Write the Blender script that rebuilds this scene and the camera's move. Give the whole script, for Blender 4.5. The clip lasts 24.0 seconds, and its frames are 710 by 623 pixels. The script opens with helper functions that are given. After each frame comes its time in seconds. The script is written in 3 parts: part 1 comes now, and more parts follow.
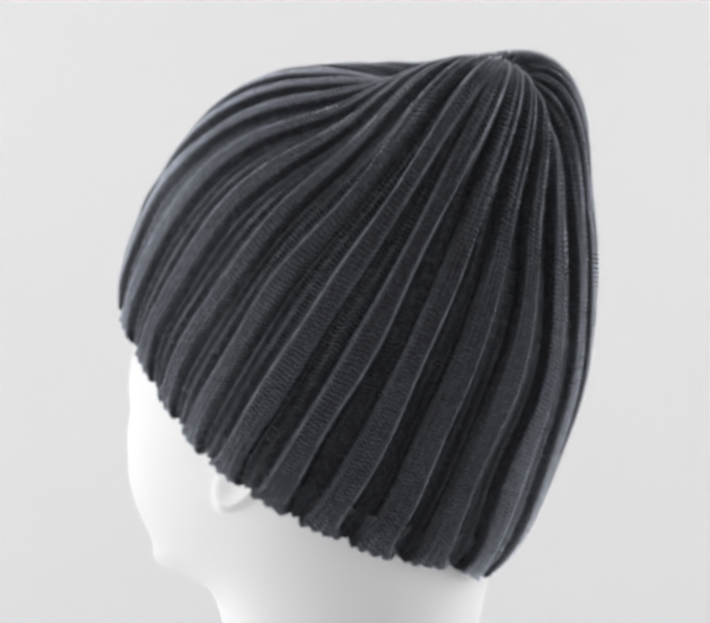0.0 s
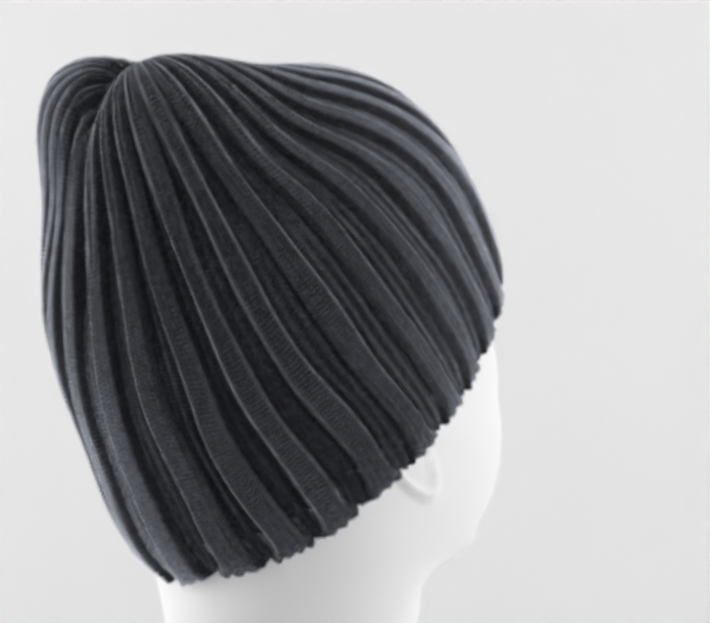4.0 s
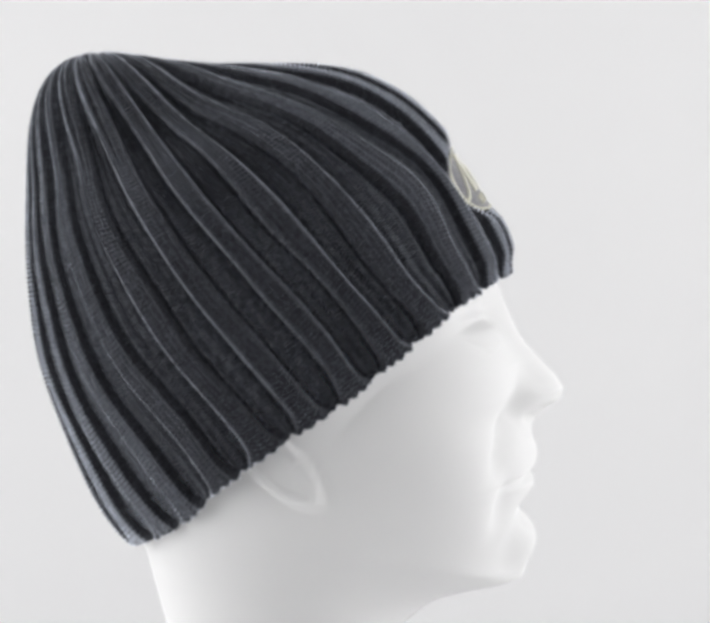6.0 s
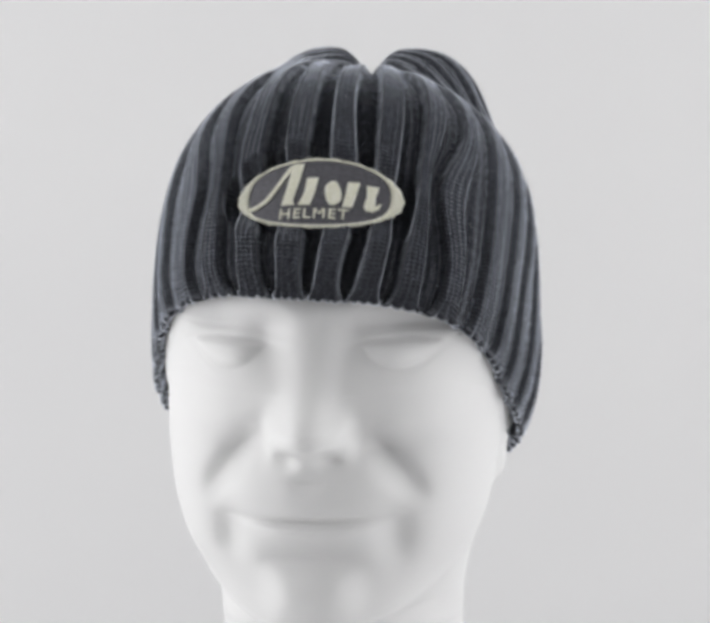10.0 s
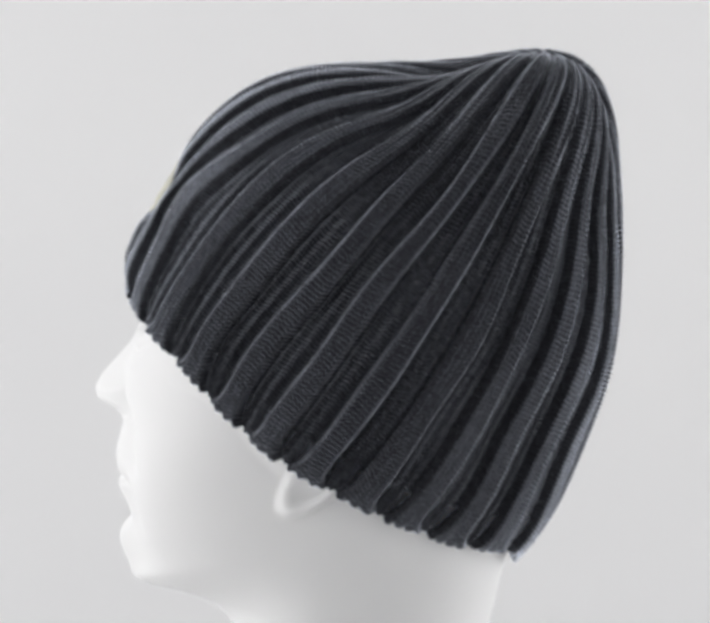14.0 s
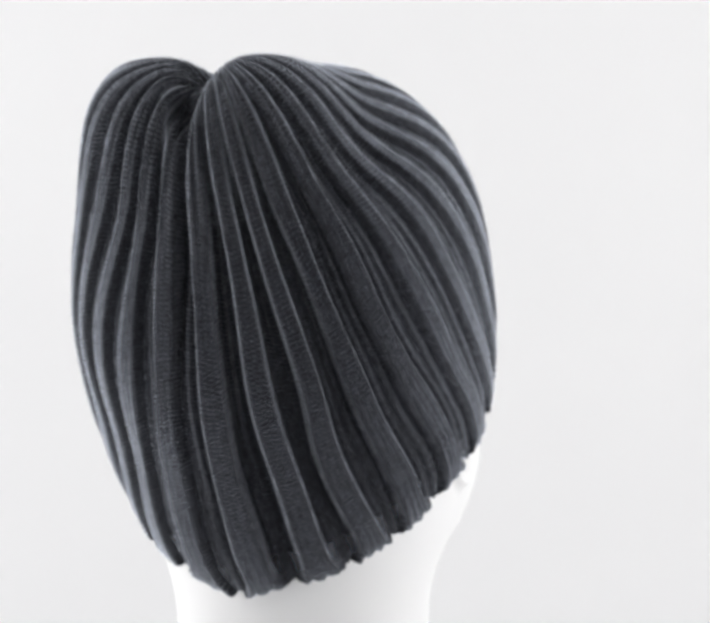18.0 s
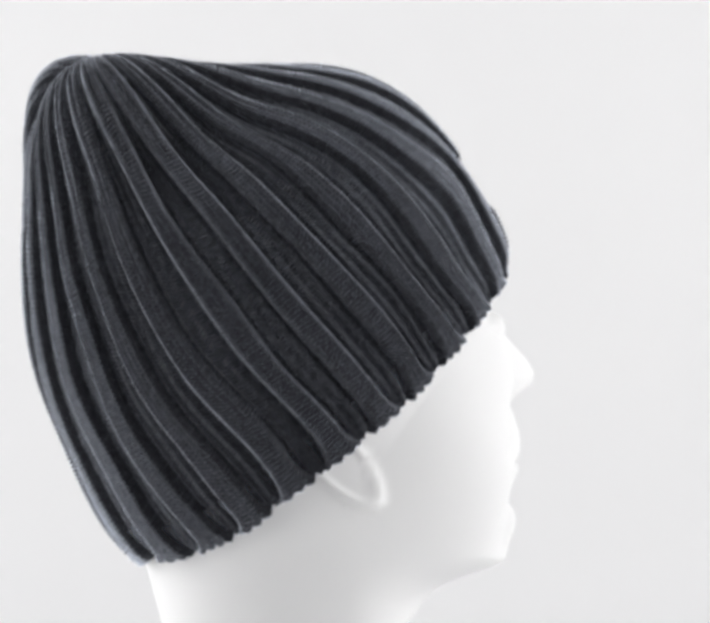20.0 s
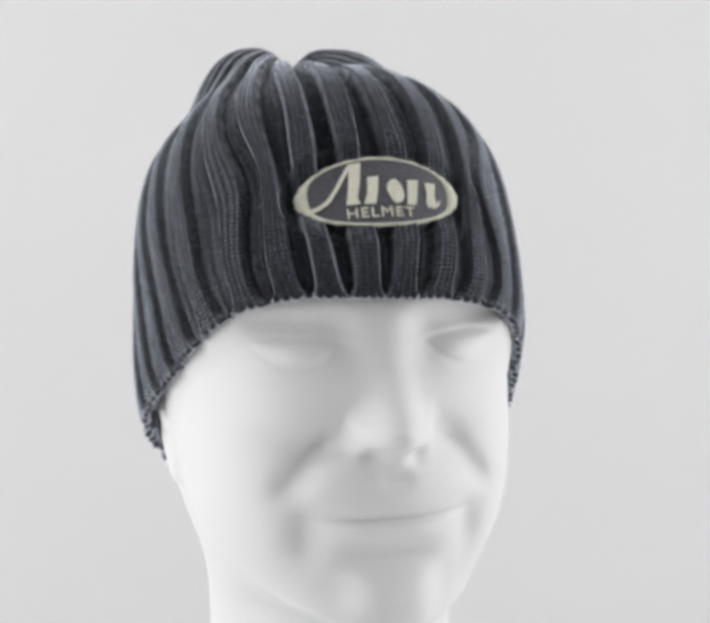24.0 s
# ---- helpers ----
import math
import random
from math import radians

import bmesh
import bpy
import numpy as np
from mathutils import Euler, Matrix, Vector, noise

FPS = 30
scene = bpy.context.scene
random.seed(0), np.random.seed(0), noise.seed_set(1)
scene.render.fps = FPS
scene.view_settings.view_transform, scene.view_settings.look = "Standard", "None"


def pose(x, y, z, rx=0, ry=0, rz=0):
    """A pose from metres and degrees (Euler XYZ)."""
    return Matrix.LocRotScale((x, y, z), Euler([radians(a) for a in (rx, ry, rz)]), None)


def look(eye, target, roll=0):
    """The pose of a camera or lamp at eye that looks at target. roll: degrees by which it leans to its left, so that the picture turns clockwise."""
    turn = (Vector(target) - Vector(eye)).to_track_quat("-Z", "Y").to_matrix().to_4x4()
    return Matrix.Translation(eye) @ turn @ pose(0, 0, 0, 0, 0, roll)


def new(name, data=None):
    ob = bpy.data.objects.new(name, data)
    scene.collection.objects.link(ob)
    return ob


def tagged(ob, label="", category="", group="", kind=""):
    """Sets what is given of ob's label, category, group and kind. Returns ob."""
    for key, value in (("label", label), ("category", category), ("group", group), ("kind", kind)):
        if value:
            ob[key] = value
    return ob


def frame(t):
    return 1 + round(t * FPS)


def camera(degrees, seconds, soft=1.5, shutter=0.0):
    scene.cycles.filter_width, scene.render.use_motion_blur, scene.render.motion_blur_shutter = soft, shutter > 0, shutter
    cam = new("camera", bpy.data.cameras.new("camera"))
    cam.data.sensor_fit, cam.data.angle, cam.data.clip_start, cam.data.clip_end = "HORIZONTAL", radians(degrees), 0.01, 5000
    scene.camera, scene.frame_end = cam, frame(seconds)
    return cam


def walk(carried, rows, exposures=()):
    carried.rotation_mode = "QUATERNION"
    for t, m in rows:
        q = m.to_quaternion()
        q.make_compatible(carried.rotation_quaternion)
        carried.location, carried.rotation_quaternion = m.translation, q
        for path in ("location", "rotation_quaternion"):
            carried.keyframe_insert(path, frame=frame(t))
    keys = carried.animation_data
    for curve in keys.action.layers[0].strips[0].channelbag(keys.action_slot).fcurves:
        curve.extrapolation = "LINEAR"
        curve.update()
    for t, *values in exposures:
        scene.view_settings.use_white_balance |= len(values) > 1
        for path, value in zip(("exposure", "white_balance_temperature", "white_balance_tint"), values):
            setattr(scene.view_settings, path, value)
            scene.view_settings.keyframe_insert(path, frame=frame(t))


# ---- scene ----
# A white display head in a knitted hat turns on the spot before a fixed camera.
SECONDS = 24.0
cam = camera(20.433, SECONDS, soft=4.5)
EYE = pose(0.01418, -0.9, 0.40, 81.635, 0, 0) @ pose(0, 0, 0, 0, 0, -0.494)
walk(cam, [(0.0, EYE), (24.0, EYE)],
     exposures=[(0.0, 0.13), (3.0, 0.18), (7.0, 0.14), (8.0, 0.10), (9.0, 0.07), (9.7, -0.05), (13.0, -0.05), (14.0, 0.0), (15.0, 0.17), (16.0, 0.28), (17.0, 0.29),
                (19.0, 0.32), (22.0, 0.13), (23.0, 0.14), (24.0, 0.03)])

# ---- light: white studio, one soft box at each side, one overhead ----
world = bpy.data.worlds.new("studio")
world.use_nodes = True
world.node_tree.nodes["Background"].inputs[0].default_value = (0.9, 0.95, 1.0, 1)
world.node_tree.nodes["Background"].inputs[1].default_value = 0.05
scene.world = world


def soft_box(name, eye, target, w, h, watts, colour=(1, 1, 1)):
    lamp = bpy.data.lights.new(name, "AREA")
    lamp.shape, lamp.size, lamp.size_y = "RECTANGLE", w, h
    lamp.energy, lamp.color = watts, colour
    ob = new(name, lamp)
    ob.matrix_world = look(eye, target)
    return ob


soft_box("soft_box_left", (-1.17, -0.25, 0.52), (0, -0.12, 0.32), 1.5, 1.2, 14.6, (0.99, 0.985, 0.995))
soft_box("soft_box_right", (1.17, -0.20, 0.52), (0, -0.08, 0.32), 1.5, 1.2, 12.2, (0.99, 0.985, 0.995))
soft_box("soft_box_overhead", (0, 0.15, 1.5), (0, 0.08, 0.35), 0.9, 0.7, 5.0, (0.99, 0.985, 0.995))

# ---- materials ----


def material(name, rough=0.6):
    m = bpy.data.materials.new(name)
    m.use_nodes = True
    nt = m.node_tree
    return m, nt, nt.nodes["Principled BSDF"]


def node(nt, kind, **values):
    n = nt.nodes.new(kind)
    for key, value in values.items():
        n.inputs[key].default_value = value
    return n


def noise_mix(nt, bsdf, scale, dark, light, detail=4.0, low=0.35, high=0.65):
    """Base colour that wanders between two colours."""
    co = nt.nodes.new("ShaderNodeTexCoord")
    nz = node(nt, "ShaderNodeTexNoise", Scale=scale, Detail=detail)
    ramp = nt.nodes.new("ShaderNodeValToRGB")
    ramp.color_ramp.elements[0].position, ramp.color_ramp.elements[1].position = low, high
    ramp.color_ramp.elements[0].color, ramp.color_ramp.elements[1].color = (*dark, 1), (*light, 1)
    nt.links.new(co.outputs["Object"], nz.inputs["Vector"])
    nt.links.new(nz.outputs["Fac"], ramp.inputs["Fac"])
    nt.links.new(ramp.outputs["Color"], bsdf.inputs["Base Color"])
    return co, ramp


def bump(nt, bsdf, co, scale, strength, distance, detail=3.0):
    nz = node(nt, "ShaderNodeTexNoise", Scale=scale, Detail=detail)
    bp = node(nt, "ShaderNodeBump", Strength=strength, Distance=distance)
    nt.links.new(co.outputs["Object"], nz.inputs["Vector"])
    nt.links.new(nz.outputs["Fac"], bp.inputs["Height"])
    nt.links.new(bp.outputs["Normal"], bsdf.inputs["Normal"])


def wool(name, dark, light, fuzz=(0.86, 0.91, 1.0)):
    """Dull yarn under a layer of fine loose fibres."""
    m, nt, b = material(name)
    co, ramp = noise_mix(nt, b, 620.0, dark, light, 3.0, 0.34, 0.66)
    bump(nt, b, co, 900.0, 0.35, 0.0005)
    b.inputs["Roughness"].default_value = 1.0
    b.inputs["Specular IOR Level"].default_value = 0.05
    # the fibres lie over the stitches and follow only the cloth's large form
    lie = nt.nodes.new("ShaderNodeAttribute")
    lie.attribute_name = "lie"
    turn = nt.nodes.new("ShaderNodeVectorTransform")
    turn.vector_type, turn.convert_from, turn.convert_to = "NORMAL", "OBJECT", "WORLD"
    nt.links.new(lie.outputs["Vector"], turn.inputs["Vector"])
    # some stitches are fuzzier than others
    patchy = node(nt, "ShaderNodeTexNoise", Scale=430.0, Detail=3.0, Roughness=0.6)
    nt.links.new(co.outputs["Object"], patchy.inputs["Vector"])
    tuft = nt.nodes.new("ShaderNodeValToRGB")
    tuft.color_ramp.elements[0].position, tuft.color_ramp.elements[1].position = 0.33, 0.66
    tuft.color_ramp.elements[0].color, tuft.color_ramp.elements[1].color = (*[0.5 * c for c in fuzz], 1), (*fuzz, 1)
    nt.links.new(patchy.outputs["Fac"], tuft.inputs["Fac"])
    last = b.outputs["BSDF"]
    for rough, smooth in ((0.42, False), (0.36, True), (0.40, True), (0.47, True)):
        fibre = nt.nodes.new("ShaderNodeBsdfSheen")
        fibre.distribution = "MICROFIBER"
        nt.links.new(tuft.outputs["Color"], fibre.inputs["Color"])
        fibre.inputs["Roughness"].default_value = rough
        if smooth:
            nt.links.new(turn.outputs["Vector"], fibre.inputs["Normal"])
        add = nt.nodes.new("ShaderNodeAddShader")
        nt.links.new(last, add.inputs[0])
        nt.links.new(fibre.outputs["BSDF"], add.inputs[1])
        last = add.outputs["Shader"]
    nt.links.new(last, nt.nodes["Material Output"].inputs["Surface"])
    return m


KNIT = wool("grey_wool", (0.007, 0.0068, 0.0085), (0.025, 0.0245, 0.0300))


def satin():
    """Close dark stitches with a dull gloss."""
    m, nt, b = material("dark_satin_stitch")
    co, ramp = noise_mix(nt, b, 620.0, (0.036, 0.035, 0.046), (0.070, 0.068, 0.086), 3.0)
    bump(nt, b, co, 900.0, 0.8, 0.0004)
    b.inputs["Roughness"].default_value = 0.50
    b.inputs["Sheen Weight"].default_value = 0.8
    return m


PATCH = satin()


def thread():
    m, nt, b = material("cream_thread")
    co, ramp = noise_mix(nt, b, 500.0, (0.82, 0.81, 0.64), (0.94, 0.93, 0.80))
    wv = node(nt, "ShaderNodeTexWave", Scale=900.0, Distortion=1.5)
    bp = node(nt, "ShaderNodeBump", Strength=0.6, Distance=0.0003)
    nt.links.new(co.outputs["Object"], wv.inputs["Vector"])
    nt.links.new(wv.outputs["Fac"], bp.inputs["Height"])
    nt.links.new(bp.outputs["Normal"], b.inputs["Normal"])
    b.inputs["Roughness"].default_value = 0.38
    b.inputs["Sheen Weight"].default_value = 0.5
    return m


THREAD = thread()


def loose_fibre():
    """Fine pale hairs that let some light through."""
    m, nt, b = material("loose_wool_fibre")
    noise_mix(nt, b, 400.0, (0.20, 0.21, 0.235), (0.32, 0.336, 0.37))
    b.inputs["Roughness"].default_value = 0.8
    b.inputs["Specular IOR Level"].default_value = 0.2
    back = nt.nodes.new("ShaderNodeBsdfTranslucent")
    back.inputs["Color"].default_value = (0.30, 0.315, 0.345, 1)
    mix = nt.nodes.new("ShaderNodeMixShader")
    mix.inputs[0].default_value = 0.4
    nt.links.new(b.outputs["BSDF"], mix.inputs[1])
    nt.links.new(back.outputs["BSDF"], mix.inputs[2])
    nt.links.new(mix.outputs["Shader"], nt.nodes["Material Output"].inputs["Surface"])
    return m


FIBRE = loose_fibre()


def matt_white(name, dark, light, scale, rough):
    m, nt, b = material(name)
    co, ramp = noise_mix(nt, b, scale, dark, light, 3.0, 0.3, 0.7)
    bump(nt, b, co, 350.0, 0.06, 0.0004)
    b.inputs["Roughness"].default_value = rough
    return m


PLASTIC = matt_white("white_matt_plastic", (0.86, 0.86, 0.855), (0.89, 0.89, 0.885), 9.0, 0.5)
PLASTIC.node_tree.nodes["Principled BSDF"].inputs["Subsurface Weight"].default_value = 0.6
PLASTIC.node_tree.nodes["Principled BSDF"].inputs["Subsurface Scale"].default_value = 0.008
PLASTIC.node_tree.nodes["Principled BSDF"].inputs["Subsurface Radius"].default_value = (1, 1, 1)
PAPER = matt_white("white_backdrop_paper", (0.76, 0.76, 0.765), (0.80, 0.80, 0.80), 1.2, 0.9)
WALL = matt_white("pale_wall_paint", (0.40, 0.40, 0.40), (0.44, 0.44, 0.44), 2.0, 0.9)

# ---- helpers for meshes ----


def grid_mesh(name, co, mat, normals=None, closed=False, lie=None):
    """A mesh from an array of points, rows x columns x 3."""
    r, c = co.shape[:2]
    i = np.arange(r * c).reshape(r, c)
    if closed:
        i = np.concatenate([i, i[:, :1]], 1)
    quads = np.stack([i[:-1, :-1], i[:-1, 1:], i[1:, 1:], i[1:, :-1]], -1).reshape(-1, 4)
    me = bpy.data.meshes.new(name)
    me.vertices.add(r * c)
    me.vertices.foreach_set("co", co.reshape(-1).astype(np.float32))
    me.loops.add(quads.size)
    me.loops.foreach_set("vertex_index", quads.reshape(-1).astype(np.int32))
    me.polygons.add(len(quads))
    me.polygons.foreach_set("loop_start", np.arange(0, quads.size, 4, dtype=np.int32))
    me.update(calc_edges=True)
    me.polygons.foreach_set("use_smooth", np.ones(len(quads), bool))
    if normals is not None:
        me.normals_split_custom_set_from_vertices(normals.reshape(-1, 3).astype(np.float32))
    if lie is not None:
        me.attributes.new("lie", "FLOAT_VECTOR", "POINT").data.foreach_set("vector", lie.reshape(-1).astype(np.float32))
    me.materials.append(mat)
    return me


def part(name, me, parent, label=""):
    ob = new(name, me)
    ob.parent = parent
    return tagged(ob, label) if label else ob


def ramp01(x, a, b):
    t = np.clip((x - a) / (b - a), 0, 1)
    return t * t * (3 - 2 * t)


# ---- studio: seamless paper sweep in a plain pale room ----
def studio():
    prof = [(-1.6, 0.0)] + [(0.35 + 0.45 * math.sin(a), 0.45 - 0.45 * math.cos(a)) for a in np.linspace(0, math.pi / 2, 24)] + [(0.8, 2.4)]
    prof = np.array(prof)
    xs = np.linspace(-1.45, 1.45, 5)
    co = np.array([[(x, y, z) for x in xs] for y, z in prof])
    ob = new("backdrop", grid_mesh("backdrop", co, PAPER))
    sol = ob.modifiers.new("thickness", "SOLIDIFY")
    sol.thickness, sol.offset = 0.002, -1
    tagged(ob, "white seamless paper sweep behind the display head", "backdrop", kind="structure")

    def slab(name, lo, hi, label):
        bm = bmesh.new()
        bmesh.ops.create_cube(bm, size=1)
        for v in bm.verts:
            v.co = [lo[k] + (v.co[k] + 0.5) * (hi[k] - lo[k]) for k in range(3)]
        me = bpy.data.meshes.new(name)
        bm.to_mesh(me)
        me.materials.append(WALL)
        tagged(new(name, me), label, name.split("_")[0], kind="structure")

    slab("floor", (-2, -2.2, -0.10), (2, 2.0, -0.004), "plain pale studio floor under the paper")
    slab("ceiling", (-2, -2.2, 2.6), (2, 2.0, 2.7), "plain pale studio ceiling")
    slab("wall_north", (-2, 1.9, -0.004), (2, 2.0, 2.6), "plain pale wall behind the backdrop")
    slab("wall_south", (-2, -2.2, -0.004), (2, -2.1, 2.6), "plain pale wall behind the camera")
    slab("wall_west", (-2.1, -2.2, -0.1), (-2, 2.0, 2.7), "plain pale side wall")
    slab("wall_east", (2, -2.2, -0.1), (2.1, 2.0, 2.7), "plain pale side wall")


studio()

# ---- knitted hat ----
# The hat's outer form: a radius over directions from a point inside it, as a sum of smooth terms.
HEART = np.array((0.006, 0.034, 0.266))
CROWN = np.array((0.010, 0.115, 0.381))
GATHER = np.array((0.008, 0.101, 0.381))     # where the ribs run together
FORM = (
    0.11752, -0.01813, 0.3757, 0.02016, 0.32849, 0.00199, 0.11574, -0.00439, -0.02774, -0.04724,
    -0.02487, -0.00254, 0.00176, 0.33624, 0.02113, 0.59001, 0.01243, 0.31156, 0.01229, 0.00515,
    0.02036, -0.00635, 0.31416, 0.0133, 0.28195, -0.00114, 0.00404, 0.08988, 0.00038, 0.02939,
    0.05901, 0.01353, 0.00736, -0.01426, -0.00252, -0.00554, -0.00561, 0.00762, 0.00265, 0.00498,
    -0.0423, 0.0188, -0.0239, 0.00334, 0.00297, -0.00062, -0.00523, -0.00024, 0.00195,
)
KNOBS = (
    -0.012, 0.01011, -0.01856, 0.00431, -0.0067, -0.01587, 0.02404, -0.01462, 0.02542, 0.00799, 0.00083,
    -0.01212, 0.00885, -0.01358, 0.00312, -0.00258,
)
RIBS = 28
ROWS = 118


def unit(v):
    return v / np.linalg.norm(v, axis=-1, keepdims=True)


AXIS = unit(GATHER - HEART)
FORE = unit(np.cross((1.0, 0, 0), AXIS))
SIDE = np.cross(AXIS, FORE)
LEAN = unit(CROWN - HEART)                   # the brim's own axis
LEAN_FORE = unit(np.cross((1.0, 0, 0), LEAN))
LEAN_SIDE = np.cross(LEAN, LEAN_FORE)
KNOB_AT = unit(np.array([CROWN + (dx, dy, dz) for dy, dz in ((-0.04, 0.003), (0, 0), (0.022, -0.032)) for dx in (-0.06, -0.03, 0, 0.03, 0.06)]
                        + [np.array((0.005, -0.08, 0.287))]) - HEART)


def form_radius(n):
    x, y, z = n[..., 0], n[..., 1], n[..., 2]
    r, k = np.zeros_like(x), 0
    for deg in (6, 5):
        for i in range(deg + 1):
            for j in range(deg + 1 - i):
                r = r + FORM[k] * x ** i * y ** j * z ** (deg - i - j)
                k += 1
    for w, at in zip(KNOBS, KNOB_AT):
        r = r + w * np.exp((n @ at - 1) / 0.04)
    return r


# the emblem: an oval patch sewn on the front
EMBLEM = np.array((0.0073, -0.0680, 0.3287))
EM_A, EM_B = 0.0355, 0.0161
EM_N = unit(np.array((-0.035, -0.83, 0.55)))
EM_X = unit(np.cross((0, 0, 1.0), EM_N)) * 1.0
EM_X = EM_X if EM_X[0] > 0 else -EM_X
EM_Y = np.cross(EM_N, EM_X)
EM_Y = EM_Y if EM_Y[2] > 0 else -EM_Y
EM_BEND = 6.6


def emblem_point(a, b, up=0.0):
    """A point of the patch at a, b metres from its middle, up metres proud of it."""
    a, b = np.asarray(a, float), np.asarray(b, float)
    return (EMBLEM + a[..., None] * EM_X + b[..., None] * EM_Y + (up - EM_BEND * a * a)[..., None] * EM_N)


def hat_point(turn, theta):
    """The smooth hat at an angle round the crown and an angle from it; also how much the emblem presses it flat."""
    n = (np.cos(theta)[..., None] * AXIS + np.sin(theta)[..., None] * (np.cos(turn)[..., None] * FORE + np.sin(turn)[..., None] * SIDE))
    r = form_radius(n)
    p = n * r[..., None]
    # the gathered crown: a dimple with a fold running forwards and back from it
    side = p @ SIDE - 0.002
    fore = p @ FORE
    high = ramp01(np.cos(theta), 0.45, 0.85)
    r = r - 0.013 * ramp01(np.cos(theta), 0.75, 0.95) * np.exp(-((side / 0.007) ** 2 + (fore / 0.010) ** 2))
    r = r - high * (np.where(fore > 0, 0.010, 0.007) * np.exp(-(side / 0.0085) ** 2) * np.exp(-(np.where(fore > 0, (fore - 0.012) / 0.060, fore / 0.045)) ** 2))
    r = r - 0.0045 * high * np.exp(-((side - 0.002) / 0.0032) ** 2 - ((fore + 0.029) / 0.007) ** 2)
    r = r - 0.005 * (fore < 0) * np.exp(-(side / 0.0065) ** 2) * np.exp(-((-fore - 0.026) / 0.018) ** 2) * high
    # pressed flat behind the emblem
    k = ((EMBLEM - HEART) @ EM_N) / np.maximum(n @ EM_N, 0.2)
    rel = HEART + n * k[..., None] - EMBLEM
    a, b = rel @ EM_X, rel @ EM_Y
    rho = np.sqrt((a / EM_A) ** 2 + (b / EM_B) ** 2)
    ahead = n @ EM_N > 0.3
    press = (1 - ramp01(rho, 0.96, 1.10)) * ahead
    # the cloth slopes up from the patch, further out at its two ends than above and below
    reach = 1.60 + np.where(a < 0, -0.30, 0.15) * (a / EM_A) ** 2 / np.maximum(rho, 0.1) ** 2
    sunk = (1 - ramp01(rho, 0.98, reach)) * ahead
    r = r * (1 - sunk) + (k - EM_BEND * np.clip(a, -1.15 * EM_A, 1.15 * EM_A) ** 2 - 0.0007) * sunk
    return HEART + n * r[..., None], press


def brim_angle(turn):
    """The angle from the crown at which the hat ends; a small point hangs at the seam behind."""
    waves = ((-0.62, 1.01), (-3.44, 0.69), (0.24, -0.76), (0.05, 0.38), (1.29, -0.01))
    out = 117.39 + 4.20 * np.exp(-((np.mod(turn, 2 * np.pi) - np.pi) / 0.14) ** 2)
    for k, (c, w) in enumerate(waves):
        out = out + c * np.cos((k + 1) * turn) + w * np.sin((k + 1) * turn)
    return np.radians(out)


# ---- display head ----
HEAD_X = 0.0056


def table(z, *pairs, taps=9):
    p = np.array(sorted(pairs))
    # smooth interpolation between control heights
    zz = np.linspace(p[0, 0], p[-1, 0], 400)
    v = np.interp(zz, p[:, 0], p[:, 1])
    k = np.ones(taps) / taps
    for _ in range(2):
        v = np.convolve(np.pad(v, taps // 2, "edge"), k, "valid")
    return np.interp(z, zz, v)


def gauss(x, z, cx, cz, sx, sz, turn=0.0):
    c, s = math.cos(radians(turn)), math.sin(radians(turn))
    u, v = (x - cx) * c + (z - cz) * s, -(x - cx) * s + (z - cz) * c
    return np.exp(-0.5 * ((u / sx) ** 2 + (v / sz) ** 2))


def slab(x, z, cx, cz, sx, sz, turn=0.0):
    """Like gauss, but flat along its length, with firm ends."""
    c, s = math.cos(radians(turn)), math.sin(radians(turn))
    u, v = (x - cx) * c + (z - cz) * s, -(x - cx) * s + (z - cz) * c
    return np.exp(-(u / sx) ** 4 - 0.5 * (v / sz) ** 2)


